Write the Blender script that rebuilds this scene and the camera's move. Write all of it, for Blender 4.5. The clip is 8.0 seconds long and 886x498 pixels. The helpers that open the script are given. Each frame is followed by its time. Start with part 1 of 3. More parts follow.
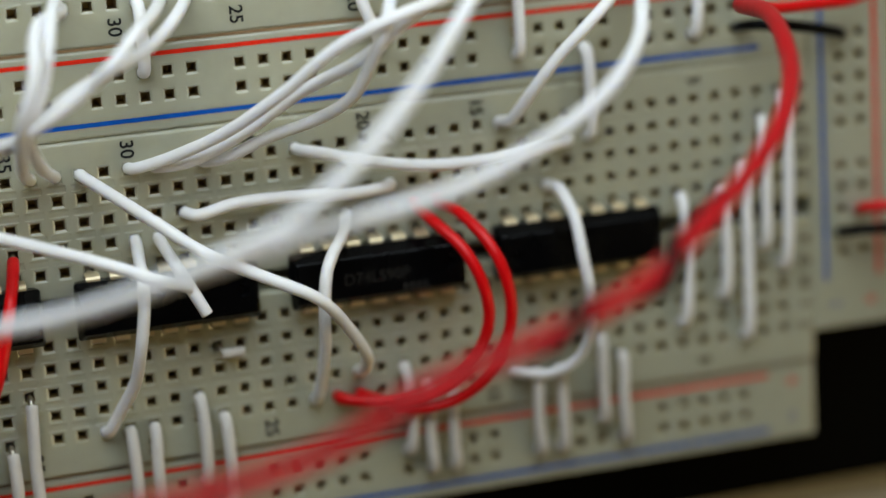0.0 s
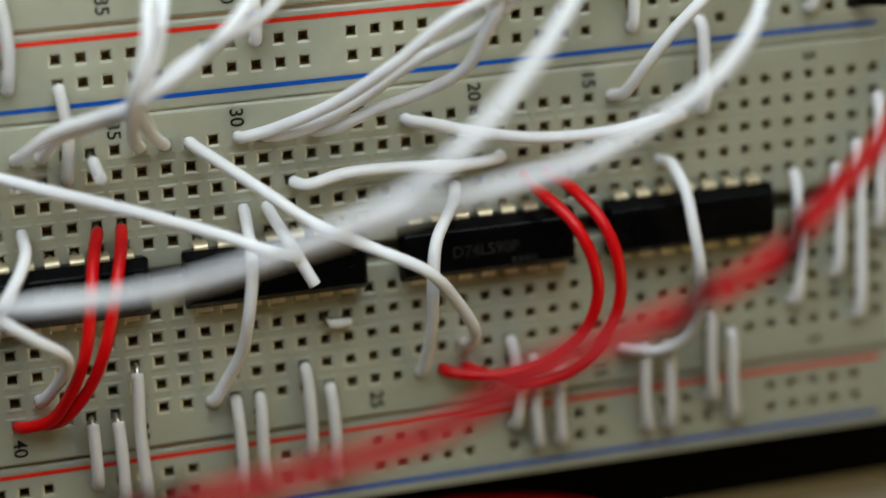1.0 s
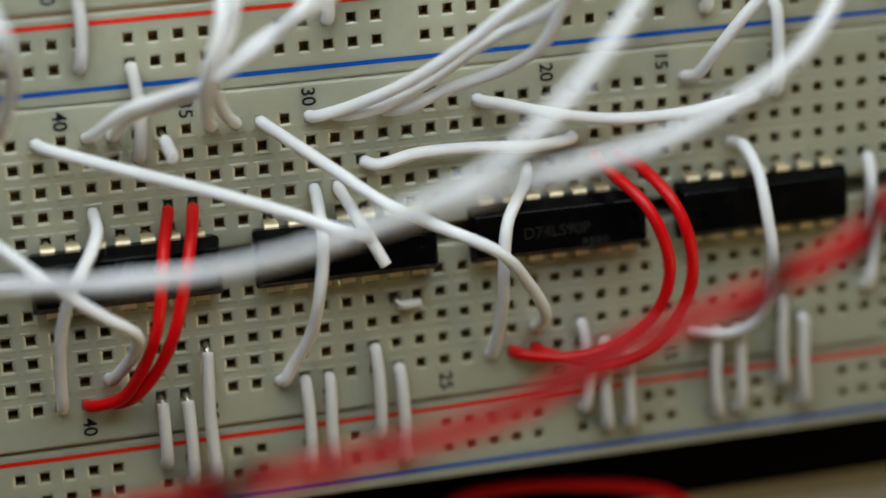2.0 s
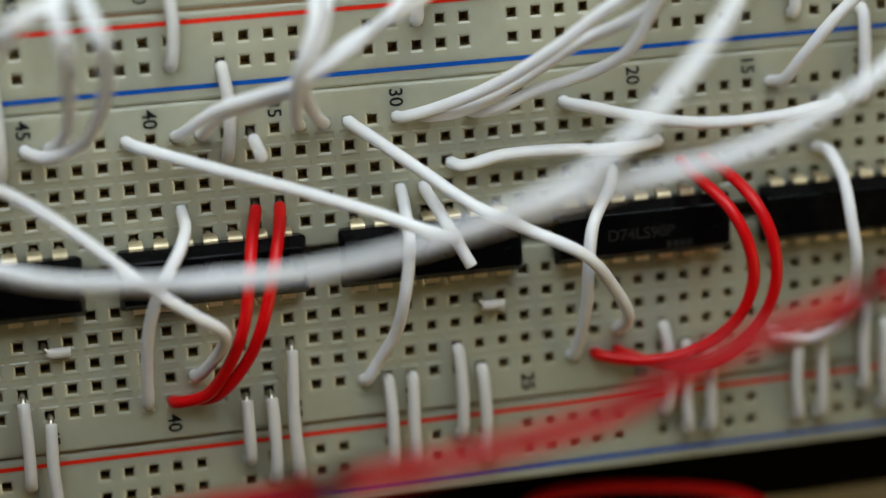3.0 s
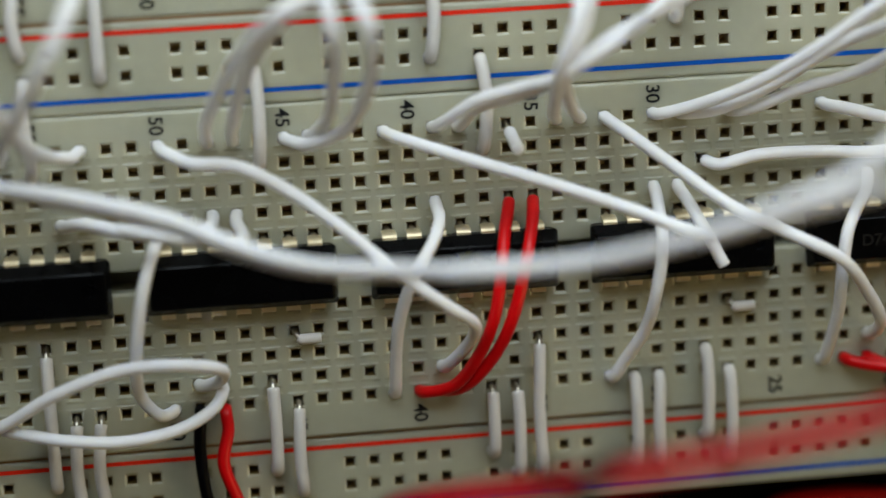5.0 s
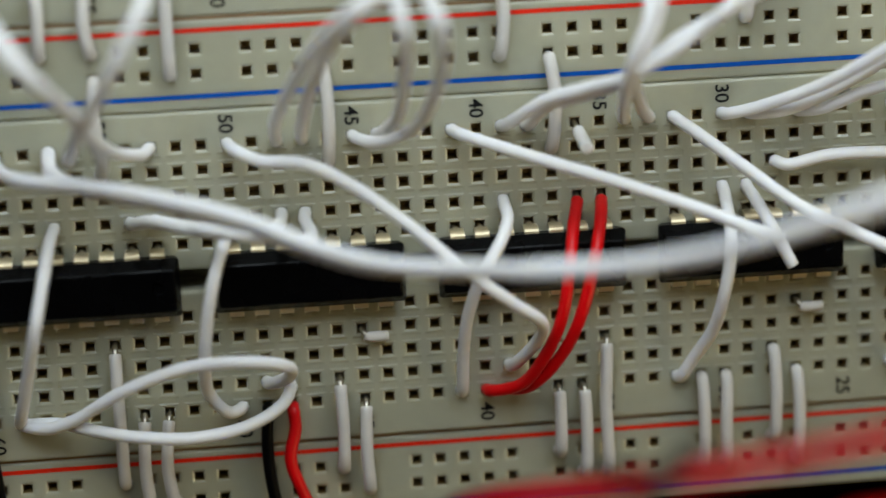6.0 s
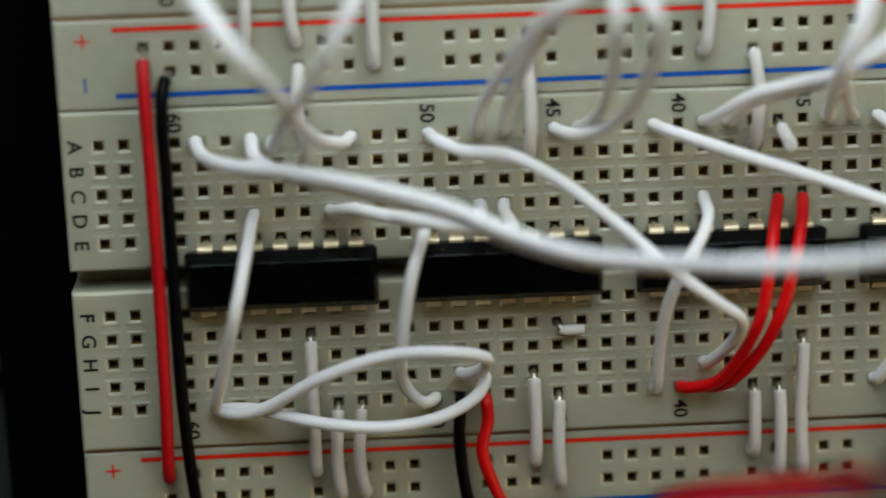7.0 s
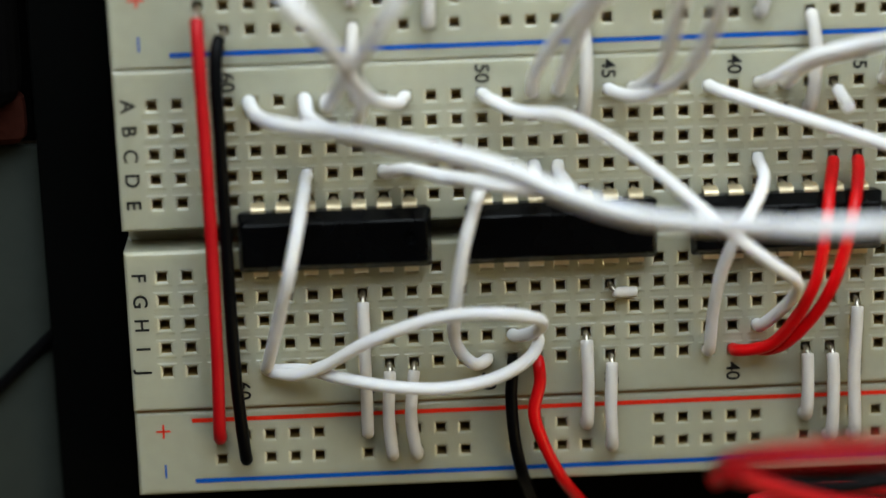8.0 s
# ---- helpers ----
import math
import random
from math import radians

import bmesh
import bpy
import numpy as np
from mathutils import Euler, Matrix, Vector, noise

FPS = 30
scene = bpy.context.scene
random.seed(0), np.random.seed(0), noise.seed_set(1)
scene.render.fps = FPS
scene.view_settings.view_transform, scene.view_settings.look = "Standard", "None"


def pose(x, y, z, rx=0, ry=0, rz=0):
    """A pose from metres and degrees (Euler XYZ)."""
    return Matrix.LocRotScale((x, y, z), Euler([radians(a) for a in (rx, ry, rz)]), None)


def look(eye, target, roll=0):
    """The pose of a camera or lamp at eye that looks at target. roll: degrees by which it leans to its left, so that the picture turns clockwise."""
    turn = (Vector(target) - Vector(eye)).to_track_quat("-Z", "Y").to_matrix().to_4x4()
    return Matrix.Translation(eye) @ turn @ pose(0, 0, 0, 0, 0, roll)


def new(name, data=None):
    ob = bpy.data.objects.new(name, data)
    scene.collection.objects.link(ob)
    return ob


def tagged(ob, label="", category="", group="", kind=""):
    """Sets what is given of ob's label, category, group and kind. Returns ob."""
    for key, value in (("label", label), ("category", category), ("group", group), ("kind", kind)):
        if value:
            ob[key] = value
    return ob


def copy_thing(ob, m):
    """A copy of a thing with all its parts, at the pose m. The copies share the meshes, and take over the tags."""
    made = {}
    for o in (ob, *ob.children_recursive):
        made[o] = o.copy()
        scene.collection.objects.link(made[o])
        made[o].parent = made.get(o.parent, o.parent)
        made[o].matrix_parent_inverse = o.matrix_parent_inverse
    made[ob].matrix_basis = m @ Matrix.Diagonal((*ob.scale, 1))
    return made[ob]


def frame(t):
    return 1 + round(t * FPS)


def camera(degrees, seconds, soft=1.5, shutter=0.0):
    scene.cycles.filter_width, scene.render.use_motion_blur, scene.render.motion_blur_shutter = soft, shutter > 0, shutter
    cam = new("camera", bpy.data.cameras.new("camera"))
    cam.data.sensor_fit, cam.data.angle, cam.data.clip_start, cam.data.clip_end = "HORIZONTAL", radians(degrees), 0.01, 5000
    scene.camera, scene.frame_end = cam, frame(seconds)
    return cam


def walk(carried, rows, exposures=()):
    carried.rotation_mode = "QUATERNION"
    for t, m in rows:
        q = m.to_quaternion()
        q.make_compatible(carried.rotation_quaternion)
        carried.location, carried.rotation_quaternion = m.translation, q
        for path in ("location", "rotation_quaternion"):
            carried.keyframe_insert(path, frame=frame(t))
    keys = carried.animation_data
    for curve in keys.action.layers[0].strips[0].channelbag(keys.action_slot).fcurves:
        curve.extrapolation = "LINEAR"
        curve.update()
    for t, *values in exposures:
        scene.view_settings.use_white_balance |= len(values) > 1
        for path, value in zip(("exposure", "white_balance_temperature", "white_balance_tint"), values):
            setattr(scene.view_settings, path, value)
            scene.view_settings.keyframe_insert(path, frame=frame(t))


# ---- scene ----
# Lengths below are in millimetres on the breadboard: x along the columns, y across them, z up from its top face.
MM = 0.001
TOP = 12.2          # height of the breadboard's top face over the table, in mm
PITCH = 2.54
cam = camera(21.484, 8.0, soft=1.5, shutter=0.45)
cam.data.dof.use_dof = True
cam.data.dof.focus_distance = 0.240
cam.data.dof.aperture_fstop = 7.4
# seconds, eye x y z over the breadboard in mm, turn in degrees
PATH = [
    (0.0, -30.529, 61.994, 237.269, -12.7712, -17.1025, -3.9267),
    (0.2, -30.663, 62.282, 236.953, -12.8794, -16.7867, -3.8648),
    (0.5, -31.324, 63.704, 235.399, -13.3887, -15.7165, -3.5567),
    (0.8, -32.101, 63.034, 234.458, -13.5638, -15.1825, -3.4883),
    (1.0, -32.464, 62.721, 234.018, -13.8435, -14.9093, -3.4314),
    (1.2, -32.673, 62.398, 233.634, -14.0155, -14.5868, -3.4397),
    (1.5, -33.148, 61.661, 232.757, -14.0500, -14.1731, -3.3943),
    (1.7, -33.535, 61.794, 232.742, -14.1128, -13.9901, -3.3985),
    (2.8, -37.497, 63.154, 232.585, -14.4451, -12.4581, -2.9912),
    (3.0, -38.206, 63.397, 232.557, -14.4912, -12.2944, -2.9285),
    (3.3, -38.462, 62.780, 232.874, -14.3208, -11.9239, -2.9461),
    (3.5, -38.645, 62.338, 233.101, -14.1911, -11.5101, -2.9564),
    (3.7, -39.229, 62.164, 232.891, -14.1684, -11.0626, -2.8982),
    (4.0, -40.390, 61.816, 232.472, -14.1197, -10.2393, -2.7799),
    (4.2, -41.207, 61.897, 232.223, -14.1735, -9.6843, -2.6874),
    (4.5, -42.710, 62.046, 231.766, -14.2617, -8.6947, -2.6042),
    (4.7, -43.367, 62.153, 231.739, -14.3228, -7.9902, -2.4927),
    (5.8, -45.093, 62.433, 231.669, -14.4417, -6.1531, -2.3844),
    (6.0, -45.370, 62.478, 231.658, -14.4492, -5.8385, -2.4088),
    (6.2, -45.750, 61.598, 231.863, -14.2340, -5.2186, -2.4233),
    (6.5, -46.785, 59.198, 232.422, -13.6987, -3.4875, -2.3409),
    (6.8, -50.802, 60.518, 231.286, -14.0821, -2.9504, -2.1051),
    (7.0, -53.320, 61.345, 230.574, -14.3742, -2.6616, -1.8449),
    (7.2, -54.496, 61.080, 230.238, -14.4675, -2.3541, -1.7221),
    (7.5, -56.418, 60.648, 229.689, -14.6908, -2.2821, -1.6888),
    (7.8, -57.462, 60.926, 229.498, -15.0965, -2.3243, -1.6573),
    (8.0, -58.343, 61.161, 229.337, -15.3218, -2.5210, -1.6332),
]
walk(cam, [(t, pose(x * MM, y * MM, (z + TOP) * MM, rx, ry, rz)) for t, x, y, z, rx, ry, rz in PATH], exposures=[(0.0, -0.15), (4.5, -0.15), (7.0, -0.12), (7.5, 0.06), (8.0, 0.32)])

# ---- light ----
world = bpy.data.worlds.new("sky")
scene.world = world
world.use_nodes = True
sky = world.node_tree.nodes.new("ShaderNodeTexSky")
sky.sky_type = "NISHITA"
sky.sun_disc = False
sky.sun_elevation, sky.sun_rotation = radians(40), radians(20)
back = world.node_tree.nodes["Background"]
back.inputs["Strength"].default_value = 0.05
world.node_tree.links.new(sky.outputs["Color"], back.inputs["Color"])


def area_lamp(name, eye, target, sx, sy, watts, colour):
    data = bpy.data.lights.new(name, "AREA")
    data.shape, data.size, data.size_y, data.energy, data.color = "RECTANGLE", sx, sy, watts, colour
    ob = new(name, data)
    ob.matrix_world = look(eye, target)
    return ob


area_lamp("window_light", (0.15, 1.68, 0.95), (0.0, 0.0, 0.0), 1.3, 1.0, 6, (0.90, 1.0, 1.03))
# Unseen key light, added close behind the board so brightness falls off towards the front.
area_lamp("rear_key_light", (-0.020, 0.165, 0.128), (-0.020, 0.09, 0.0), 0.26, 0.16, 0.55, (0.87, 1.0, 1.07))
# Added warm fill from the front right, with no lamp body.
area_lamp("warm_fill_light", (0.60, -0.26, 0.52), (0.0, 0.0, 0.0), 0.32, 0.32, 1.28, (1.0, 0.79, 0.37))


# ---- materials ----
def material(name, colour, rough=0.5, metal=0.0, vary=0.06, grain=900.0, big=60.0, bump=0.02, specular=0.5, sub=0.0, depth=0.001):
    """Principled surface with a fine grain, larger stains and a light relief; scales are per metre."""
    m = bpy.data.materials.new(name)
    m.use_nodes = True
    n, l = m.node_tree.nodes, m.node_tree.links
    p = n["Principled BSDF"]
    at = n.new("ShaderNodeTexCoord")
    fine, large = n.new("ShaderNodeTexNoise"), n.new("ShaderNodeTexNoise")
    fine.inputs["Scale"].default_value, large.inputs["Scale"].default_value = grain, big
    fine.inputs["Detail"].default_value, large.inputs["Detail"].default_value = 4.0, 3.0
    for tex in (fine, large):
        l.new(at.outputs["Object"], tex.inputs["Vector"])
    both = n.new("ShaderNodeMath")
    both.operation = "ADD"
    l.new(fine.outputs["Fac"], both.inputs[0])
    l.new(large.outputs["Fac"], both.inputs[1])
    ramp = n.new("ShaderNodeMapRange")
    ramp.inputs["From Min"].default_value, ramp.inputs["From Max"].default_value = 0.6, 1.4
    ramp.inputs["To Min"].default_value, ramp.inputs["To Max"].default_value = 1.0 - vary, 1.0 + vary
    l.new(both.outputs[0], ramp.inputs["Value"])
    mix = n.new("ShaderNodeVectorMath")
    mix.operation = "SCALE"
    mix.inputs[0].default_value = colour
    l.new(ramp.outputs["Result"], mix.inputs["Scale"])
    l.new(mix.outputs["Vector"], p.inputs["Base Color"])
    dull = n.new("ShaderNodeMapRange")
    dull.inputs["From Min"].default_value, dull.inputs["From Max"].default_value = 0.3, 0.7
    dull.inputs["To Min"].default_value, dull.inputs["To Max"].default_value = max(rough - 0.07, 0.02), rough + 0.07
    l.new(large.outputs["Fac"], dull.inputs["Value"])
    l.new(dull.outputs["Result"], p.inputs["Roughness"])
    p.inputs["Metallic"].default_value = metal
    p.inputs["Specular IOR Level"].default_value = specular
    if sub:
        p.inputs["Subsurface Weight"].default_value = sub
        p.inputs["Subsurface Scale"].default_value = depth
        p.inputs["Subsurface Radius"].default_value = (1.0, 0.95, 0.8)
    if bump:
        b = n.new("ShaderNodeBump")
        b.inputs["Strength"].default_value, b.inputs["Distance"].default_value = bump, 0.0003
        l.new(fine.outputs["Fac"], b.inputs["Height"])
        l.new(b.outputs["Normal"], p.inputs["Normal"])
    return m


ABS = material("ivory_abs", (0.40, 0.388, 0.288), 0.14, vary=0.05, grain=700, big=70, bump=0.03, sub=0.9, depth=0.0028)
SOCKET = material("tarnished_contact", (0.36, 0.25, 0.085), 0.40, metal=0.6, grain=1500, bump=0.0)
INK_RED = material("red_ink", (0.66, 0.020, 0.006), 0.55, specular=0.15, vary=0.12, bump=0.0)
INK_BLUE = material("blue_ink", (0.001, 0.07, 0.34), 0.55, specular=0.15, vary=0.12, bump=0.0)
INK_BLACK = material("black_ink", (0.006, 0.006, 0.007), 0.6, specular=0.2, vary=0.1, bump=0.0)
EPOXY = material("moulded_epoxy", (0.0013, 0.0014, 0.0018), 0.27, vary=0.2, grain=2500, big=200, bump=0.03, specular=0.11)
MARKING = material("laser_marking", (0.013, 0.012, 0.011), 0.6, vary=0.2, bump=0.0, specular=0.12)
TIN = material("tinned_lead", (0.84, 0.71, 0.47), 0.40, metal=0.75, vary=0.12, grain=900, big=300, bump=0.02)
COPPER_TIN = material("tinned_copper", (0.45, 0.41, 0.34), 0.32, metal=1.0, vary=0.1, bump=0.02)
PVC_WHITE = material("white_pvc", (0.83, 0.81, 0.805), 0.48, vary=0.05, grain=600, big=120, bump=0.06, specular=0.4, sub=0.6, depth=0.0008)
PVC_OFF_WHITE = material("off_white_pvc", (0.61, 0.575, 0.535), 0.50, vary=0.06, grain=600, big=150, bump=0.06, specular=0.4, sub=0.6, depth=0.0008)
PVC_RED = material("red_pvc", (0.64, 0.002, 0.004), 0.36, vary=0.10, grain=600, big=120, bump=0.04, specular=0.3)
# Darkened copy of the red wire colour, standing in for weaker light.
PVC_RED_DIMMED = material("red_pvc_dimmed", (0.46, 0.002, 0.006), 0.5, vary=0.10, grain=600, big=120, bump=0.04, specular=0.3)
PVC_BLACK = material("black_pvc", (0.0016, 0.0016, 0.002), 0.4, specular=0.08, vary=0.2, grain=600, big=120, bump=0.04)
PLATE = material("black_anodised_plate", (0.0013, 0.0014, 0.0013), 0.5, vary=0.25, grain=1800, big=40, bump=0.03, specular=0.02)
TAPE = material("brown_adhesive", (0.22, 0.13, 0.06), 0.6, vary=0.25, grain=900, big=90, bump=0.05)
TABLE = material("beige_laminate", (0.40, 0.36, 0.28), 0.5, vary=0.08, grain=300, big=12, bump=0.03)
MAT = material("grey_green_mat", (0.026, 0.031, 0.026), 0.75, vary=0.12, grain=400, big=20, bump=0.06, specular=0.12)
MATT_BLACK = material("matt_black", (0.0012, 0.0011, 0.0011), 0.95, vary=0.3, grain=900, big=30, bump=0.3, specular=0.02)
RED_BROWN = material("red_brown_matt", (0.022, 0.006, 0.004), 0.95, vary=0.3, grain=900, big=30, bump=0.3, specular=0.02)
STEEL = material("grey_steel", (0.35, 0.35, 0.36), 0.4, metal=0.8, grain=100, big=8, bump=0.02)
# Beige of the unseen walls, chosen for the warm light they throw back.
BOUNCE_BEIGE = material("beige_bounce_surface", (0.50, 0.40, 0.27), 0.85, vary=0.03, grain=60, big=2, bump=0.02)
BOARDS = material("floor_boards", (0.26, 0.17, 0.10), 0.5, vary=0.12, grain=30, big=3, bump=0.02)


# ---- builders ----
def part(name, bm, mat, parent=None, label="", smooth=False):
    """Links a bmesh, in mm, as one mesh object under its thing."""
    bmesh.ops.scale(bm, vec=(MM, MM, MM), verts=bm.verts)
    me = bpy.data.meshes.new(name)
    bm.to_mesh(me)
    bm.free()
    for mm in mat if isinstance(mat, (list, tuple)) else [mat]:
        me.materials.append(mm)
    if smooth:
        me.shade_smooth()
    ob = new(name, me)
    if parent:
        ob.parent = parent
    return tagged(ob, label)


def shared(name, me, parent, x=0.0, y=0.0, z=0.0, turn=0.0, label=""):
    """Another object on the mesh me, at a place in mm under its parent."""
    ob = new(name, me)
    ob.parent = parent
    ob.matrix_basis = pose(x * MM, y * MM, z * MM, 0, 0, turn)
    return tagged(ob, label)


def thing(name, label, category, x=0.0, y=0.0, z=0.0, group="", kind=""):
    ob = new(name)
    ob.empty_display_size = 0.005
    ob.location = (x * MM, y * MM, (z + TOP) * MM)
    return tagged(ob, label, category, group, kind)


def box(bm, x0, x1, y0, y1, z0, z1, bevel=0.0, segments=2):
    made = bmesh.ops.create_cube(bm, size=1.0)["verts"]
    for v in made:
        v.co = Vector(((x0 + x1) / 2 + v.co.x * (x1 - x0), (y0 + y1) / 2 + v.co.y * (y1 - y0), (z0 + z1) / 2 + v.co.z * (z1 - z0)))
    if bevel:
        edges = list({e for v in made for e in v.link_edges})
        bmesh.ops.bevel(bm, geom=edges, offset=bevel, segments=segments, profile=0.6, affect="EDGES")
    return bm


def spline(points, steps=10):
    """A smooth line through the points (centripetal Catmull-Rom)."""
    p = [Vector(q) for q in points]
    p = [p[0] * 2 - p[1]] + p + [p[-1] * 2 - p[-2]]
    out = []
    for a, b, c, d in zip(p, p[1:], p[2:], p[3:]):
        t1 = max((b - a).length, 1e-4) ** 0.5
        t2 = t1 + max((c - b).length, 1e-4) ** 0.5
        t3 = t2 + max((d - c).length, 1e-4) ** 0.5
        for i in range(steps):
            t = t1 + (t2 - t1) * i / steps
            a1 = a * ((t1 - t) / t1) + b * (t / t1)
            a2 = b * ((t2 - t) / (t2 - t1)) + c * ((t - t1) / (t2 - t1))
            a3 = c * ((t3 - t) / (t3 - t2)) + d * ((t - t2) / (t3 - t2))
            b1 = a1 * ((t2 - t) / t2) + a2 * (t / t2)
            b2 = a2 * ((t3 - t) / (t3 - t1)) + a3 * ((t - t1) / (t3 - t1))
            out.append(b1 * ((t2 - t) / (t2 - t1)) + b2 * ((t - t1) / (t2 - t1)))
    out.append(p[-2])
    return out


def tube(bm, line, radius, sides=12, wobble=0.0, seed=0):
    """A round tube along a line with rounded ends."""
    rings, n = [], len(line)
    side = None
    for i, c in enumerate(line):
        way = (line[min(i + 1, n - 1)] - line[max(i - 1, 0)]).normalized()
        if side is None:
            side = way.orthogonal().normalized()
        side = (side - way * side.dot(way)).normalized()
        up = way.cross(side)
        r = radius * (1 + wobble * noise.noise((c * 0.35) + Vector((seed * 7.3, 0, 0))))
        rings.append([bm.verts.new(c + (side * math.cos(a) + up * math.sin(a)) * r) for a in (2 * math.pi * k / sides for k in range(sides))])
    for a, b in zip(rings, rings[1:]):
        for k in range(sides):
            bm.faces.new((a[k], a[(k + 1) % sides], b[(k + 1) % sides], b[k]))
    for ring, c, w in ((rings[0], line[0], line[0] - line[1]), (rings[-1], line[-1], line[-1] - line[-2])):
        w = w.normalized()
        inner = [bm.verts.new(c + (v.co - c) * 0.86 + w * radius * 0.12) for v in ring]
        for k in range(sides):
            q = (ring[k], ring[(k + 1) % sides], inner[(k + 1) % sides], inner[k])
            bm.faces.new(q if ring is rings[-1] else q[::-1])
        bm.faces.new(inner if ring is rings[-1] else inner[::-1])
    return bm


COLOURS = {"white": PVC_WHITE, "off-white": PVC_OFF_WHITE, "red": PVC_RED, "dimmed red": PVC_RED_DIMMED, "black": PVC_BLACK}
WIRES = 0


def wire(colour, label, points, bare=(0.0, 0.0), radius=0.65, group="jumper wires on the breadboard"):
    """A solid-core wire through the points; bare: how much of each end is stripped, in mm. A negative length hides the end in its socket."""
    global WIRES
    WIRES += 1
    line = spline(points)
    base = thing("jumper_wire", label, "wire", *points[0], group=group)
    start = line[0].copy()
    cut = [0, len(line) - 1]
    for end, order in ((0, range(len(line) - 1)), (1, range(len(line) - 1, 0, -1))):
        gone = 0.0
        for i in order:
            if gone >= bare[end]:
                break
            gone += (line[i] - line[i + (1 if end == 0 else -1)]).length
            cut[end] = i + (1 if end == 0 else -1)
    line = [p - start for p in line]
    part("insulation", tube(bmesh.new(), line[cut[0]:cut[1] + 1], radius, 12, 0.05, WIRES), COLOURS[colour], base, smooth=True)
    if bare[0] > 0:
        part("bare_end", tube(bmesh.new(), line[:cut[0] + 2], 0.32, 8), COPPER_TIN, base, "bare tinned copper wire end", smooth=True)
    if bare[1] > 0:
        part("bare_end", tube(bmesh.new(), line[cut[1] - 1:], 0.32, 8), COPPER_TIN, base, "bare tinned copper wire end", smooth=True)
    return base


def twined(points, turns, radius=1.2, length=11.0):
    """The way of a second lead that hangs under the first one and winds once round it at each distance of turns."""
    line, gone, last, out = spline(points, 40), 0.0, 0.0, []
    for p, q in zip(line, line[1:]):
        gone += (q - p).length
        if gone < 46.0 or gone - last < 1.6:
            continue
        last = gone
        d = (q - p).normalized()
        side = d.cross(Vector((0, 0, 1))).normalized()
        up = side.cross(d)
        a = -math.pi / 2
        for at in turns:
            f = min(max((gone - at) / length + 0.5, 0.0), 1.0)
            a += 2 * math.pi * f * f * (3 - 2 * f)
        out.append(tuple(q + side * radius * math.cos(a) + up * radius * math.sin(a)))
    return out


def lettering(name, text, size, mat, parent, x, y, z, turn=-90.0, label="", bold=0.014):
    """Flat printed characters with a little thickness, centred on x, y."""
    cu = bpy.data.curves.new(name, "FONT")
    cu.body, cu.size, cu.extrude, cu.align_x, cu.align_y = text, size * MM, 0.01 * MM, "CENTER", "CENTER"
    cu.offset = bold * MM * size
    tmp = bpy.data.objects.new(name, cu)
    me = bpy.data.meshes.new_from_object(tmp)
    bpy.data.objects.remove(tmp)
    me.materials.append(mat)
    return shared(name, me, parent, x, y, z, turn, label)


# ---- the breadboard's parts ----
RIM = 0.42


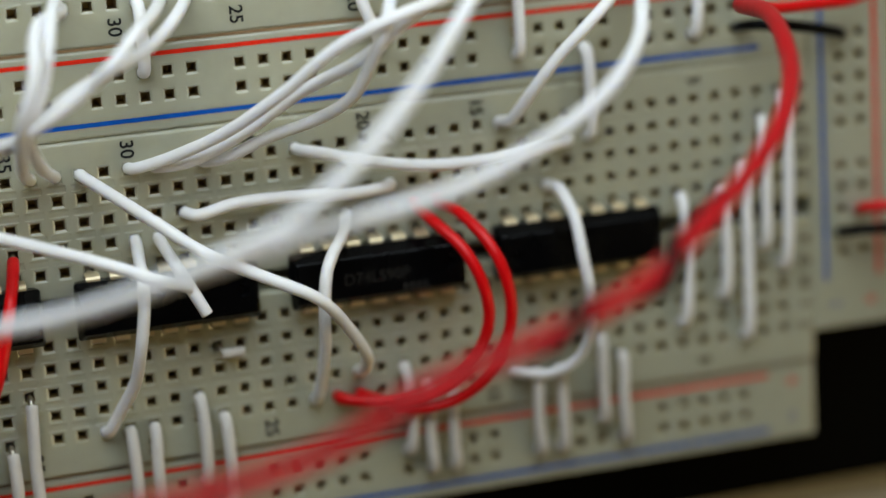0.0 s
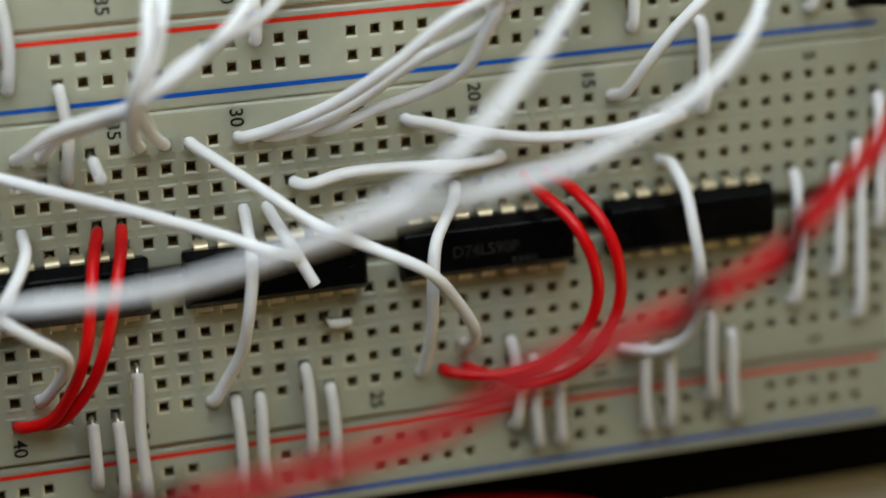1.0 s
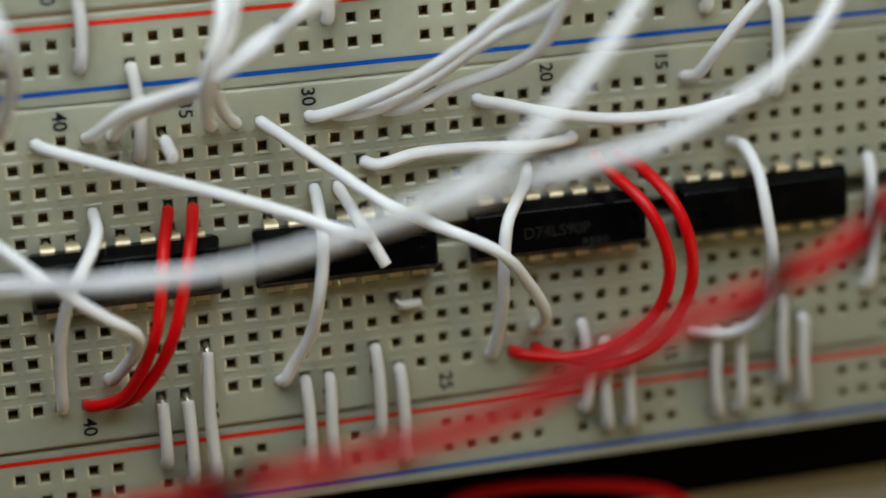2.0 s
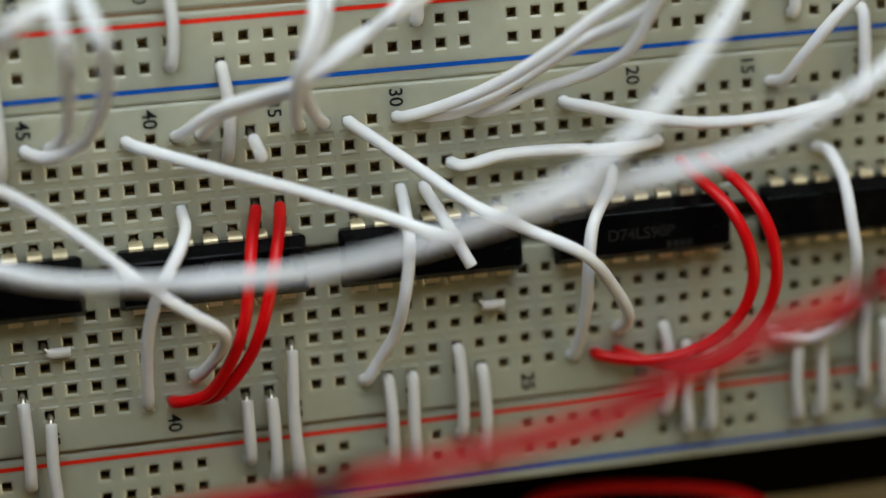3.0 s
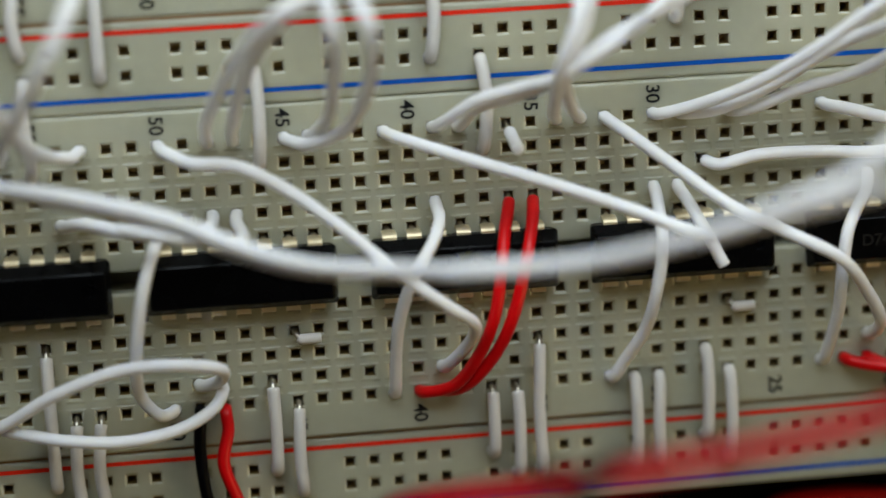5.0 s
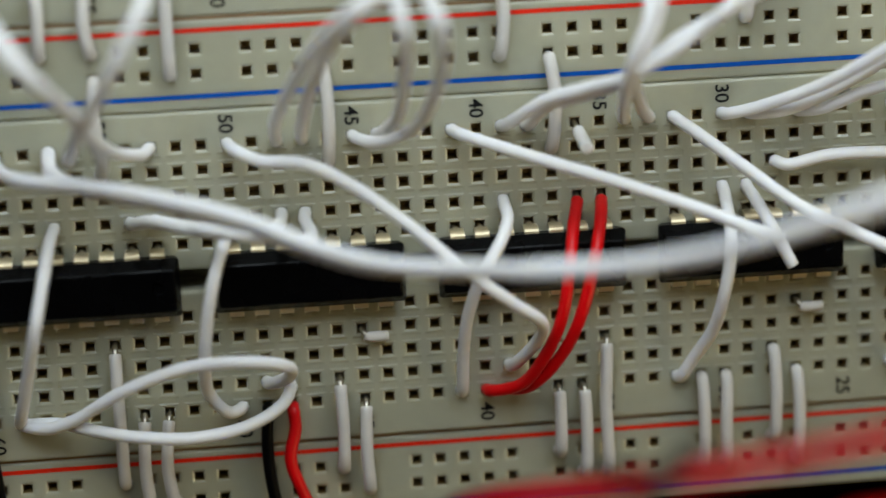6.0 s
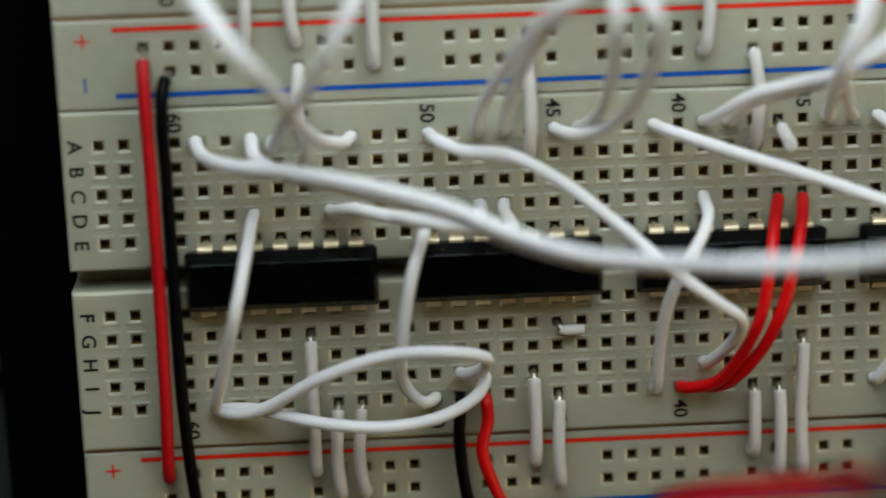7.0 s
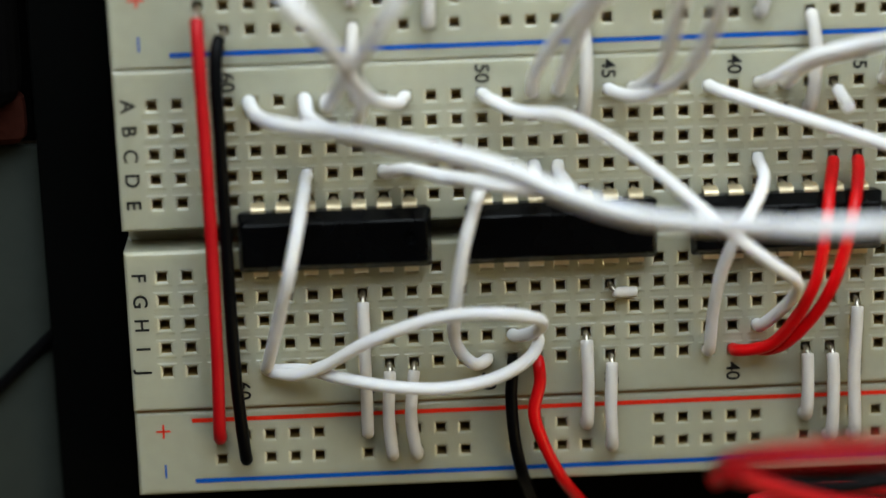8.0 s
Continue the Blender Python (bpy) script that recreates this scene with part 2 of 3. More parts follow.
def socket_block(xs, ys, x0, x1, y0, y1, depth=8.5, ridges=True):
    """A moulded block with a countersunk square socket at each x, y of the grid; material 1 is the contact in the sockets."""
    bm = bmesh.new()
    out, hole, low, mid, floor_z = 0.72, 0.50, -0.10, -0.18, -2.6

    def quad(a, b, c, d, mat=0):
        f = bm.faces.new([bm.verts.new(p) for p in (a, b, c, d)])
        f.material_index = mat

    holes = {(x, y) for x in xs for y in ys}
    lands = ridges and 1.0
    ex = sorted({x0 + RIM, x1 - RIM} | {v for x in xs for v in (x - out, x + out)} | {v for x in xs for v in (x - lands, x + lands) if lands})
    ey = sorted({y0 + RIM, y1 - RIM} | {v for y in ys for v in (y - out, y + out)})
    for xa, xb in zip(ex, ex[1:]):
        for ya, yb in zip(ey, ey[1:]):
            cx, cy = (xa + xb) / 2, (ya + yb) / 2
            hx = min(xs, key=lambda v: abs(v - cx))
            at = [h for h in ((hx, min(ys, key=lambda v: abs(v - cy))),)
                  if h in holes and abs(h[0] - cx) < 0.05 and abs(h[1] - cy) < 0.05]
            if not at:
                if lands and abs(cx - hx) < lands and yb - ya < 1.2:
                    # shallow rounded trough between two sockets
                    prof = [(cy - 0.43, 0.0), (cy - 0.385, -0.03), (cy - 0.30, -0.062), (cy - 0.22, -0.07), (cy + 0.16, -0.07), (cy + 0.30, -0.045), (cy + 0.43, 0.0)]
                    quad((xa, ya, 0), (xb, ya, 0), (xb, prof[0][0], 0), (xa, prof[0][0], 0))
                    quad((xa, prof[-1][0], 0), (xb, prof[-1][0], 0), (xb, yb, 0), (xa, yb, 0))
                    for (pa, za), (pb, zb) in zip(prof, prof[1:]):
                        quad((xa, pa, za), (xb, pa, za), (xb, pb, zb), (xa, pb, zb))
                    for e in (xa, xb):
                        if abs(abs(e - hx) - lands) < 0.01:
                            vs = [bm.verts.new((e, pa, za)) for pa, za in prof]
                            bm.faces.new(vs[::-1] if e < hx else vs)
                    continue
                quad((xa, ya, 0), (xb, ya, 0), (xb, yb, 0), (xa, yb, 0))
                continue
            hx, hy = at[0]
            o = [(hx - out, hy - out), (hx + out, hy - out), (hx + out, hy + out), (hx - out, hy + out)]
            i = [(hx - hole, hy - hole), (hx + hole, hy - hole), (hx + hole, hy + hole), (hx - hole, hy + hole)]
            for k in range(4):
                n = (k + 1) % 4
                quad((*o[k], 0), (*o[n], 0), (*i[n], low), (*i[k], low))
                quad((*i[k], low), (*i[n], low), (*i[n], mid), (*i[k], mid))
                quad((*i[k], mid), (*i[n], mid), (*i[n], floor_z), (*i[k], floor_z), 1)
            quad(*((*q, floor_z) for q in i), 1)
    # rounded rim and the sides down to the base
    def ring(d, z):
        return [(x0 + d, y0 + d, z), (x1 - d, y0 + d, z), (x1 - d, y1 - d, z), (x0 + d, y1 - d, z)]

    steps = [ring(RIM * (1 - math.sin(a)), RIM * (math.cos(a) - 1)) for a in (math.pi / 2 * k / 5 for k in range(6))] + [ring(0.0, -depth)]
    for upper, lower in zip(steps, steps[1:]):
        for k in range(4):
            n = (k + 1) % 4
            quad(lower[k], lower[n], upper[n], upper[k])
    quad(*steps[-1][::-1])
    return bm


RAIL_COLUMNS = {c for g in range(10) for c in range(3 + 6 * g, 8 + 6 * g)}


def column_x(c):
    return (32 - c) * PITCH


COLUMN_XS = sorted(column_x(c) for c in range(1, 64))
RAIL_XS = sorted(column_x(c) for c in RAIL_COLUMNS)


def terminal_strip(name, label, y, columns=COLUMN_XS, numbers=range(5, 64, 5), letters=True):
    """Two banks of five sockets a column, with a channel between them, column numbers and row letters."""
    base = thing(name, label, "breadboard", 0, y, -8.5, group="terminal strips")
    for bank, ys, y0, y1, rows in (("upper_bank", [13.97 - PITCH * k for k in range(5)], 1.05, 17.55, "ABCDE"),
                                   ("lower_bank", [-3.81 - PITCH * k for k in range(5)], -18.2, -1.15, "FGHIJ")):
        ob = part(bank, socket_block(columns, sorted(ys), -82.5, 82.5, y0, y1), [ABS, SOCKET], base)
        ob.location.z = 8.5 * MM
        for n in numbers:
            lettering("column_number", str(n), 2.0, INK_BLACK, ob, column_x(n), 16.05 if rows == "ABCDE" else -16.35, 0.012)
        if letters:
            for r, yy in zip(rows, ys):
                for xx in (-81.15, 81.35):
                    lettering("row_letter", r, 2.05, INK_BLACK, ob, xx, yy, 0.012)
    bm = box(bmesh.new(), -82.3, 82.3, -1.25, 1.15, 0.0, 3.5)
    part("channel_floor", bm, ABS, base)
    return base


def power_rail(name, label, xs, x0, x1, y0=-4.95, y1=4.2):
    """Two rows of sockets between a red and a blue line, with plus and minus signs at the ends; lies along x."""
    base = thing(name, label, "power rail", 0, 0, -8.5, group="power rails")
    ob = part("rail_body", socket_block(xs, [-1.27, 1.27], x0, x1, y0, y1, ridges=False), [ABS, SOCKET], base)
    ob.location.z = 8.5 * MM
    part("joint_strip", box(bmesh.new(), x0 + 0.3, x1 - 0.3, y1 - 0.02, y1 + 0.27, 4.0, 8.38), TAPE, base, "brown adhesive strip in the joint")
    lx0, lx1 = x0 + 5.9, x1 - 5.9
    part("positive_line", box(bmesh.new(), lx0, lx1, 2.90, 3.36, 0.004, 0.02), INK_RED, ob, "printed red line")
    part("negative_line", box(bmesh.new(), lx0, lx1, -3.78, -3.30, 0.004, 0.02), INK_BLUE, ob, "printed blue line")
    for xx in (x0 + 2.9, x1 - 2.9):
        bm = box(bmesh.new(), xx - 0.75, xx + 0.75, 1.95, 2.15, 0.004, 0.02)
        box(bm, xx - 0.1, xx + 0.1, 1.3, 2.8, 0.004, 0.02)
        part("plus_sign", bm, INK_RED, ob)
        part("minus_sign", box(bmesh.new(), xx - 0.1, xx + 0.1, -3.1, -1.6, 0.004, 0.02), INK_BLUE, ob)
    return base


# ---- the table and what carries the boards ----
# Walls and ceiling are out of view, added to close and tint the light.
def room():
    x, y, z0, z1, w = 1.7, 1.8, -0.75, 1.75, 0.12

    def slab(name, a, b, mat, label, category):
        bm = box(bmesh.new(), *(v / MM for p in zip(a, b) for v in p))
        return tagged(part(name, bm, mat, None, label), label, category, kind="structure")

    slab("floor", (-x - w, -y - w, z0 - 0.1), (x + w, y + w, z0), BOARDS, "brown wooden floor boards under the table", "floor")
    slab("ceiling", (-x - w, -y - w, z1), (x + w, y + w, z1 + 0.1), BOUNCE_BEIGE, "unseen plain beige ceiling, added to bounce warm light", "ceiling")
    slab("wall_west", (-x - w, -y - w, z0), (-x, y + w, z1), BOUNCE_BEIGE, "unseen plain beige wall, added to bounce warm light", "wall")
    slab("wall_east", (x, -y - w, z0), (x + w, y + w, z1), BOUNCE_BEIGE, "unseen plain beige wall, added to bounce warm light", "wall")
    slab("wall_south", (-x, -y - w, z0), (x, -y, z1), BOUNCE_BEIGE, "unseen plain beige wall, added to bounce warm light", "wall")
    bm = bmesh.new()
    for a, b, c, d in ((-x, -0.55, z0, z1), (0.85, x, z0, z1), (-0.55, 0.85, z0, 0.4), (-0.55, 0.85, 1.5, z1)):
        box(bm, a / MM, b / MM, y / MM, (y + w) / MM, c / MM, d / MM)
    tagged(part("wall_north", bm, BOUNCE_BEIGE), "unseen beige wall with a window opening, added to bounce light", "wall", kind="structure")
    top = thing("work_table", "beige laminate work table with grey steel legs", "table", 0, 0, -TOP)
    part("tabletop", box(bmesh.new(), -700, 700, -380, 520, -28, 0, 3), TABLE, top)
    for lx in (-650, 650):
        for ly in (-330, 470):
            part("leg", box(bmesh.new(), lx - 20, lx + 20, ly - 20, ly + 20, -750, -28, 2), STEEL, top, "grey steel leg")


room()


def base_plate():
    base = thing("base_plate", "flat black metal plate under the breadboards", "base plate", 0, 0, -TOP)
    part("plate", box(bmesh.new(), -91.6, 100.5, -36.8, 160.0, 1.6, 3.7, 0.3), PLATE, base)
    for fx in (-86, 94):
        for fy in (-31, 154):
            part("rubber_foot", box(bmesh.new(), fx - 3, fx + 3, fy - 3, fy + 3, 0.0 if fx > 0 else 1.2, 1.6, 0.1, 1), PVC_BLACK, base)


base_plate()
mat_under = thing("desk_mat", "dark grey-green soft mat lying on the table", "mat", 0, 0, -TOP)
part("sheet", box(bmesh.new(), -420, -55, -300, 8, 0.0, 1.2, 0.4), MAT, mat_under)
# Black blocks with a red-brown edge beside the plate; what they are is unknown.
cloth = thing("dark_object", "unidentified black object with a red-brown edge beside the plate", "cloth", 0, 0, -TOP)
part("sheet", box(bmesh.new(), -420, -80, 8.4, 300, 0.0, 1.1, 0.3), MATT_BLACK, cloth)
part("raised_block", box(bmesh.new(), -420, -92.4, 13, 300, 1.1, 9.0, 3.5, 4), MATT_BLACK, cloth)
part("red_edge", box(bmesh.new(), -420, -92.4, 8.6, 14.5, 1.1, 5.0, 2.0, 3), RED_BROWN, cloth, "red-brown edge")

terminal_strip("breadboard", "ivory plastic breadboard strip crowded with wires and chips", 0.0)
terminal_strip("breadboard", "ivory plastic breadboard strip behind the wired one", 45.15)
for y, label in ((22.53, "ivory power rail between two breadboards, red and blue lines"), (-22.65, "ivory power rail along the breadboard's front, red and blue lines")):
    rail = power_rail("power_rail", label, RAIL_XS, -82.5, 82.5)
    rail.location.y = y * MM
    rail.location.z -= 0.45 * MM if y < 0 else 0.0
side = power_rail("power_rail", "ivory power rail across the breadboards' ends, red and blue lines",
                  sorted(6.06 - PITCH * (k + k // 5) for k in range(40)), -125.0, 15.0, -5.1, 5.1)
side.matrix_world = pose(87.7 * MM, 0, (TOP - 8.5) * MM, 0, 0, -90)


# ---- chips ----
def chip(label):
    """A 14-pin chip: a moulded body with drafted sides, a dimple and bent leads."""
    base = thing("dip_chip", label, "chip", group="chips along the channel")
    bm = bmesh.new()
    outline = [(0.5, 9.30, 2.8), (0.7, 9.5, 2.95), (1.95, 9.72, 3.06), (2.2, 9.72, 3.06), (3.46, 9.36, 2.30), (3.62, 9.30, 2.21), (3.71, 9.22, 2.10), (3.75, 9.10, 1.96)]
    rings = []
    for z, a, b in outline:
        r, ring = 0.35, []
        for cx, cy, s in ((a - r, b - r, 0), (-a + r, b - r, 90), (-a + r, -b + r, 180), (a - r, -b + r, 270)):
            for k in range(4):
                g = radians(s + 30 * k)
                ring.append(bm.verts.new((cx + r * math.cos(g), cy + r * math.sin(g), z)))
        rings.append(ring)
    for p, q in zip(rings, rings[1:]):
        for k in range(16):
            bm.faces.new((p[k], p[(k + 1) % 16], q[(k + 1) % 16], q[k]))
    bm.faces.new(rings[0][::-1])
    # the top face with a sunk round dimple near one end
    rim = [bm.verts.new((7.6 + 0.72 * math.cos(radians(22.5 * k)), 0.35 + 0.72 * math.sin(radians(22.5 * k)), 3.75)) for k in range(16)]
    low = [bm.verts.new((7.6 + 0.6 * math.cos(radians(22.5 * k)), 0.35 + 0.6 * math.sin(radians(22.5 * k)), 3.45)) for k in range(16)]
    loop = [bm.edges.new((r[k], r[(k + 1) % 16])) for r in (rim,) for k in range(16)]
    top_edges = [bm.edges.get((rings[-1][k], rings[-1][(k + 1) % 16])) for k in range(16)]
    bmesh.ops.triangle_fill(bm, edges=top_edges + loop, use_beauty=True)
    for k in range(16):
        bm.faces.new((low[k], low[(k + 1) % 16], rim[(k + 1) % 16], rim[k]))
    bm.faces.new(low)
    bmesh.ops.recalc_face_normals(bm, faces=bm.faces)
    part("body", bm, EPOXY, base)
    # one bent lead
    bm = bmesh.new()
    line = [(0.0, 2.2), (0.26, 2.19), (0.50, 2.09), (0.63, 1.86), (0.67, 1.62), (0.68, 0.50), (0.68, 0.22), (0.68, -1.6)]
    width = [0.74, 0.74, 0.74, 0.74, 0.72, 0.72, 0.24, 0.22]
    for s, t in ((0, 0.27),):
        rows = []
        for i, ((y, z), w) in enumerate(zip(line, width)):
            a, b = line[max(i - 1, 0)], line[min(i + 1, len(line) - 1)]
            d = Vector((b[0] - a[0], b[1] - a[1])).normalized()
            n = Vector((-d.y, d.x)) * t
            rows.append([bm.verts.new(v) for v in ((-w, y, z), (w, y, z), (w, y - n.x, z - n.y), (-w, y - n.x, z - n.y))])
        for p, q in zip(rows, rows[1:]):
            for k in range(4):
                bm.faces.new((p[k], p[(k + 1) % 4], q[(k + 1) % 4], q[k]))
        bm.faces.new(rows[0][::-1])
        bm.faces.new(rows[-1])
    bmesh.ops.recalc_face_normals(bm, faces=bm.faces)
    first = part("lead", bm, TIN, base, "tinned bent lead")
    for k in range(7):
        for turn in (0, 180):
            s = 1 if turn == 0 else -1
            if k == 0 and turn == 0:
                first.matrix_basis = pose(-7.62 * MM, 3.05 * MM, 0)
            else:
                shared("lead", first.data, base, (k - 3) * PITCH, s * 3.05, 0, turn, "tinned bent lead")
    return base


plain = chip("black moulded chip with fourteen tinned leads across the channel")
plain.location = (column_x(56) * MM, 0, TOP * MM)
for c, turn in ((47, 0), (38, 0), (29, 0), (20, 0), (11, 180)):
    ob = copy_thing(plain, pose(column_x(c) * MM, 0, TOP * MM, 0, 0, turn))
    if c == 20:
        tagged(ob, "black moulded chip with faint grey type number")
        lettering("marking", "D74LS90P", 1.75, MARKING, ob, -0.6, -0.2, 3.753, 0, bold=0.008)
        bars = bmesh.new()
        for k in range(4):
            box(bars, 2.2 + k * 0.75, 2.75 + k * 0.75, -2.0, -1.3, 3.75, 3.756)
        part("marking", bars, MARKING, ob)

# ---- wires ----
wire("off-white", "short off-white jumper from the breadboard to its front rail", [(-58.4, -6.3, -0.6), (-58.4, -6.7, 1.0), (-58.4, -13.2, 1.6), (-58.4, -21.0, 1.0), (-58.4, -21.4, -0.6)], bare=(1.7, 0.0))
wire("off-white", "short off-white jumper from the breadboard to its front rail", [(-55.9, -14.0, -0.6), (-55.9, -14.3, 1.0), (-56.2, -19.4, 1.6), (-55.9, -23.6, 1.0), (-55.9, -23.9, -0.6)], bare=(1.7, 0.0))
wire("off-white", "short off-white jumper from the breadboard to its front rail", [(-53.3, -14.0, -0.6), (-53.4, -14.3, 1.0), (-53.9, -19.5, 1.6), (-53.4, -23.6, 1.0), (-53.3, -23.9, -0.6)], bare=(1.7, 0.0))
wire("off-white", "short off-white jumper from the breadboard to its front rail", [(-35.6, -11.4, -0.6), (-35.6, -11.8, 1.0), (-35.5, -16.6, 1.6), (-35.6, -21.0, 1.0), (-35.6, -21.4, -0.6)], bare=(1.7, 0.0))
wire("off-white", "short off-white jumper from the breadboard to its front rail", [(-33.0, -14.0, -0.6), (-33.0, -14.3, 1.0), (-33.2, -19.2, 1.6), (-33.0, -23.6, 1.0), (-33.0, -23.9, -0.6)], bare=(1.7, 0.0))
wire("off-white", "short off-white jumper from the breadboard to its front rail", [(-12.7, -14.0, -0.6), (-12.7, -14.3, 1.0), (-12.7, -17.8, 1.6), (-12.7, -21.0, 1.0), (-12.7, -21.4, -0.6)], bare=(1.7, 0.0))
wire("off-white", "short off-white jumper from the breadboard to its front rail", [(-10.2, -14.0, -0.6), (-10.1, -14.3, 1.0), (-10.0, -18.8, 1.6), (-10.1, -23.6, 1.0), (-10.2, -23.9, -0.6)], bare=(1.7, 0.0))
wire("off-white", "short off-white jumper from the breadboard to its front rail", [(-7.6, -8.9, -0.6), (-7.6, -9.2, 1.0), (-7.9, -16.2, 1.6), (-7.6, -23.6, 1.0), (-7.6, -23.9, -0.6)], bare=(1.7, 0.0))
wire("off-white", "short off-white jumper from the breadboard to its front rail", [(2.5, -14.0, -0.6), (2.5, -14.3, 1.0), (2.6, -19.3, 1.6), (2.5, -23.6, 1.0), (2.5, -23.9, -0.6)], bare=(1.0, 0.0))
wire("off-white", "short off-white jumper from the breadboard to its front rail", [(5.1, -14.0, -0.6), (5.1, -14.3, 1.0), (4.9, -19.6, 1.6), (5.1, -23.6, 1.0), (5.1, -23.9, -0.6)], bare=(1.0, 0.0))
wire("off-white", "short off-white jumper from the breadboard to its front rail", [(10.2, -11.4, -0.6), (10.2, -11.8, 1.0), (10.3, -16.4, 1.6), (10.2, -21.0, 1.0), (10.2, -21.4, -0.6)], bare=(1.0, 0.0))
wire("off-white", "short off-white jumper from the breadboard to its front rail", [(12.7, -14.0, -0.6), (12.7, -14.3, 1.0), (12.8, -19.2, 1.6), (12.7, -23.6, 1.0), (12.7, -23.9, -0.6)], bare=(1.0, 0.0))
wire("off-white", "short off-white jumper from the breadboard to its front rail", [(33.0, -11.4, -0.6), (33.0, -11.8, 1.0), (33.4, -16.6, 1.6), (33.0, -21.0, 1.0), (33.0, -21.4, -0.6)], bare=(1.0, 0.0))
wire("off-white", "short off-white jumper from the breadboard to its front rail", [(35.6, -14.0, -0.6), (35.5, -14.3, 1.0), (35.2, -19.5, 1.6), (35.5, -23.6, 1.0), (35.6, -23.9, -0.6)], bare=(1.0, 0.0))
wire("off-white", "short off-white jumper from the breadboard to its front rail", [(38.1, -14.0, -0.6), (38.1, -14.3, 1.0), (37.9, -19.8, 1.6), (38.1, -23.6, 1.0), (38.1, -23.9, -0.6)], bare=(1.0, 0.0))
wire("off-white", "short off-white jumper from the breadboard to its front rail", [(48.3, -14.0, -0.6), (48.2, -14.3, 1.0), (47.8, -19.9, 1.6), (48.2, -23.6, 1.0), (48.3, -23.9, -0.6)], bare=(1.0, 0.0))
wire("off-white", "short off-white jumper from the breadboard to its front rail", [(50.8, -14.0, -0.6), (50.8, -14.3, 1.0), (50.8, -19.0, 1.6), (50.8, -23.6, 1.0), (50.8, -23.9, -0.6)], bare=(1.0, 0.0))
wire("off-white", "short off-white jumper from the breadboard to its front rail", [(55.9, -11.4, -0.6), (55.9, -11.8, 1.0), (55.6, -16.4, 1.6), (55.9, -21.0, 1.0), (55.9, -21.4, -0.6)], bare=(1.0, 0.0))
wire("off-white", "short off-white jumper from the breadboard to its front rail", [(58.4, -14.0, -0.6), (58.4, -14.3, 1.0), (58.1, -19.3, 1.6), (58.4, -23.6, 1.0), (58.4, -23.9, -0.6)], bare=(1.0, 0.0))
wire("white", "white jumper with bare tip bridging the breadboard's channel", [(66.0, 3.8, -0.6), (66.1, 3.5, 1.0), (66.1, 1.5, 2.0), (66.3, -4.4, 2.0), (66.1, -11.1, 1.0), (66.0, -11.4, -0.6)], bare=(1.6, 0.0))
wire("white", "white jumper with bare tip bridging the breadboard's channel", [(71.1, 3.8, -0.6), (71.1, 3.5, 1.0), (70.8, 2.2, 2.0), (71.1, -3.1, 2.0), (71.1, -8.5, 1.0), (71.1, -8.9, -0.6)], bare=(1.6, 0.0))
wire("white", "white jumper with bare tip bridging the breadboard's channel", [(73.7, 6.4, -0.6), (73.6, 6.0, 1.0), (73.5, 3.8, 2.0), (73.6, -5.4, 2.0), (73.7, -13.6, 1.0), (73.7, -14.0, -0.6)], bare=(1.6, 0.0))
wire("white", "white jumper with bare tip bridging the breadboard's channel", [(76.2, 11.4, -0.6), (76.2, 11.1, 1.0), (76.0, 8.6, 2.0), (76.1, 2.8, 2.0), (76.2, -3.5, 1.0), (76.2, -3.8, -0.6)], bare=(1.6, 0.0))
wire("white", "white jumper with bare tip bridging the breadboard's channel", [(78.7, 14.0, -0.6), (78.7, 13.6, 1.0), (78.8, 10.9, 2.0), (78.8, 2.4, 2.0), (78.7, -6.0, 1.0), (78.7, -6.3, -0.6)], bare=(1.6, 0.0))
wire("off-white", "short off-white jumper from the middle rail to the breadboard", [(-58.4, 21.3, -0.6), (-58.4, 20.9, 1.0), (-58.6, 18.6, 2.0), (-58.4, 14.3, 1.0), (-58.4, 14.0, -0.6)], bare=(0.8, 0.0))
wire("off-white", "short off-white jumper from the middle rail to the breadboard", [(-35.6, 21.3, -0.6), (-35.5, 20.9, 1.0), (-35.3, 17.2, 1.8), (-35.5, 11.8, 1.0), (-35.6, 11.4, -0.6)], bare=(0.8, 0.0))
wire("off-white", "short off-white jumper from the middle rail to the breadboard", [(-12.7, 21.3, -0.6), (-12.7, 20.9, 1.0), (-12.3, 16.9, 1.8), (-12.7, 11.8, 1.0), (-12.7, 11.4, -0.6)], bare=(1.2, 0.0))
wire("white", "short white jumper from the middle rail to the breadboard", [(55.9, 21.3, -0.6), (55.9, 20.9, 1.0), (55.8, 16.7, 1.8), (55.9, 11.8, 1.0), (55.9, 11.4, -0.6)])
wire("off-white", "short off-white jumper from the rear breadboard to the rail", [(-63.5, 31.2, -0.6), (-63.5, 30.8, 1.0), (-63.3, 28.9, 1.8), (-63.5, 24.1, 1.0), (-63.5, 23.8, -0.6)])
wire("off-white", "short off-white jumper from the rear breadboard to the rail", [(-58.4, 31.2, -0.6), (-58.5, 30.8, 1.0), (-58.9, 27.3, 1.8), (-58.5, 24.1, 1.0), (-58.4, 23.8, -0.6)], bare=(0.0, 0.5))
wire("off-white", "short off-white jumper from the rear breadboard to the rail", [(-50.8, 31.2, -0.6), (-50.8, 30.8, 1.0), (-50.8, 26.4, 1.8), (-50.8, 21.6, 1.0), (-50.8, 21.3, -0.6)])
wire("off-white", "short off-white jumper from the rear breadboard to the rail", [(-17.8, 31.2, -0.6), (-17.7, 30.8, 1.0), (-17.3, 25.8, 1.8), (-17.7, 21.6, 1.0), (-17.8, 21.3, -0.6)], bare=(0.0, 0.5))
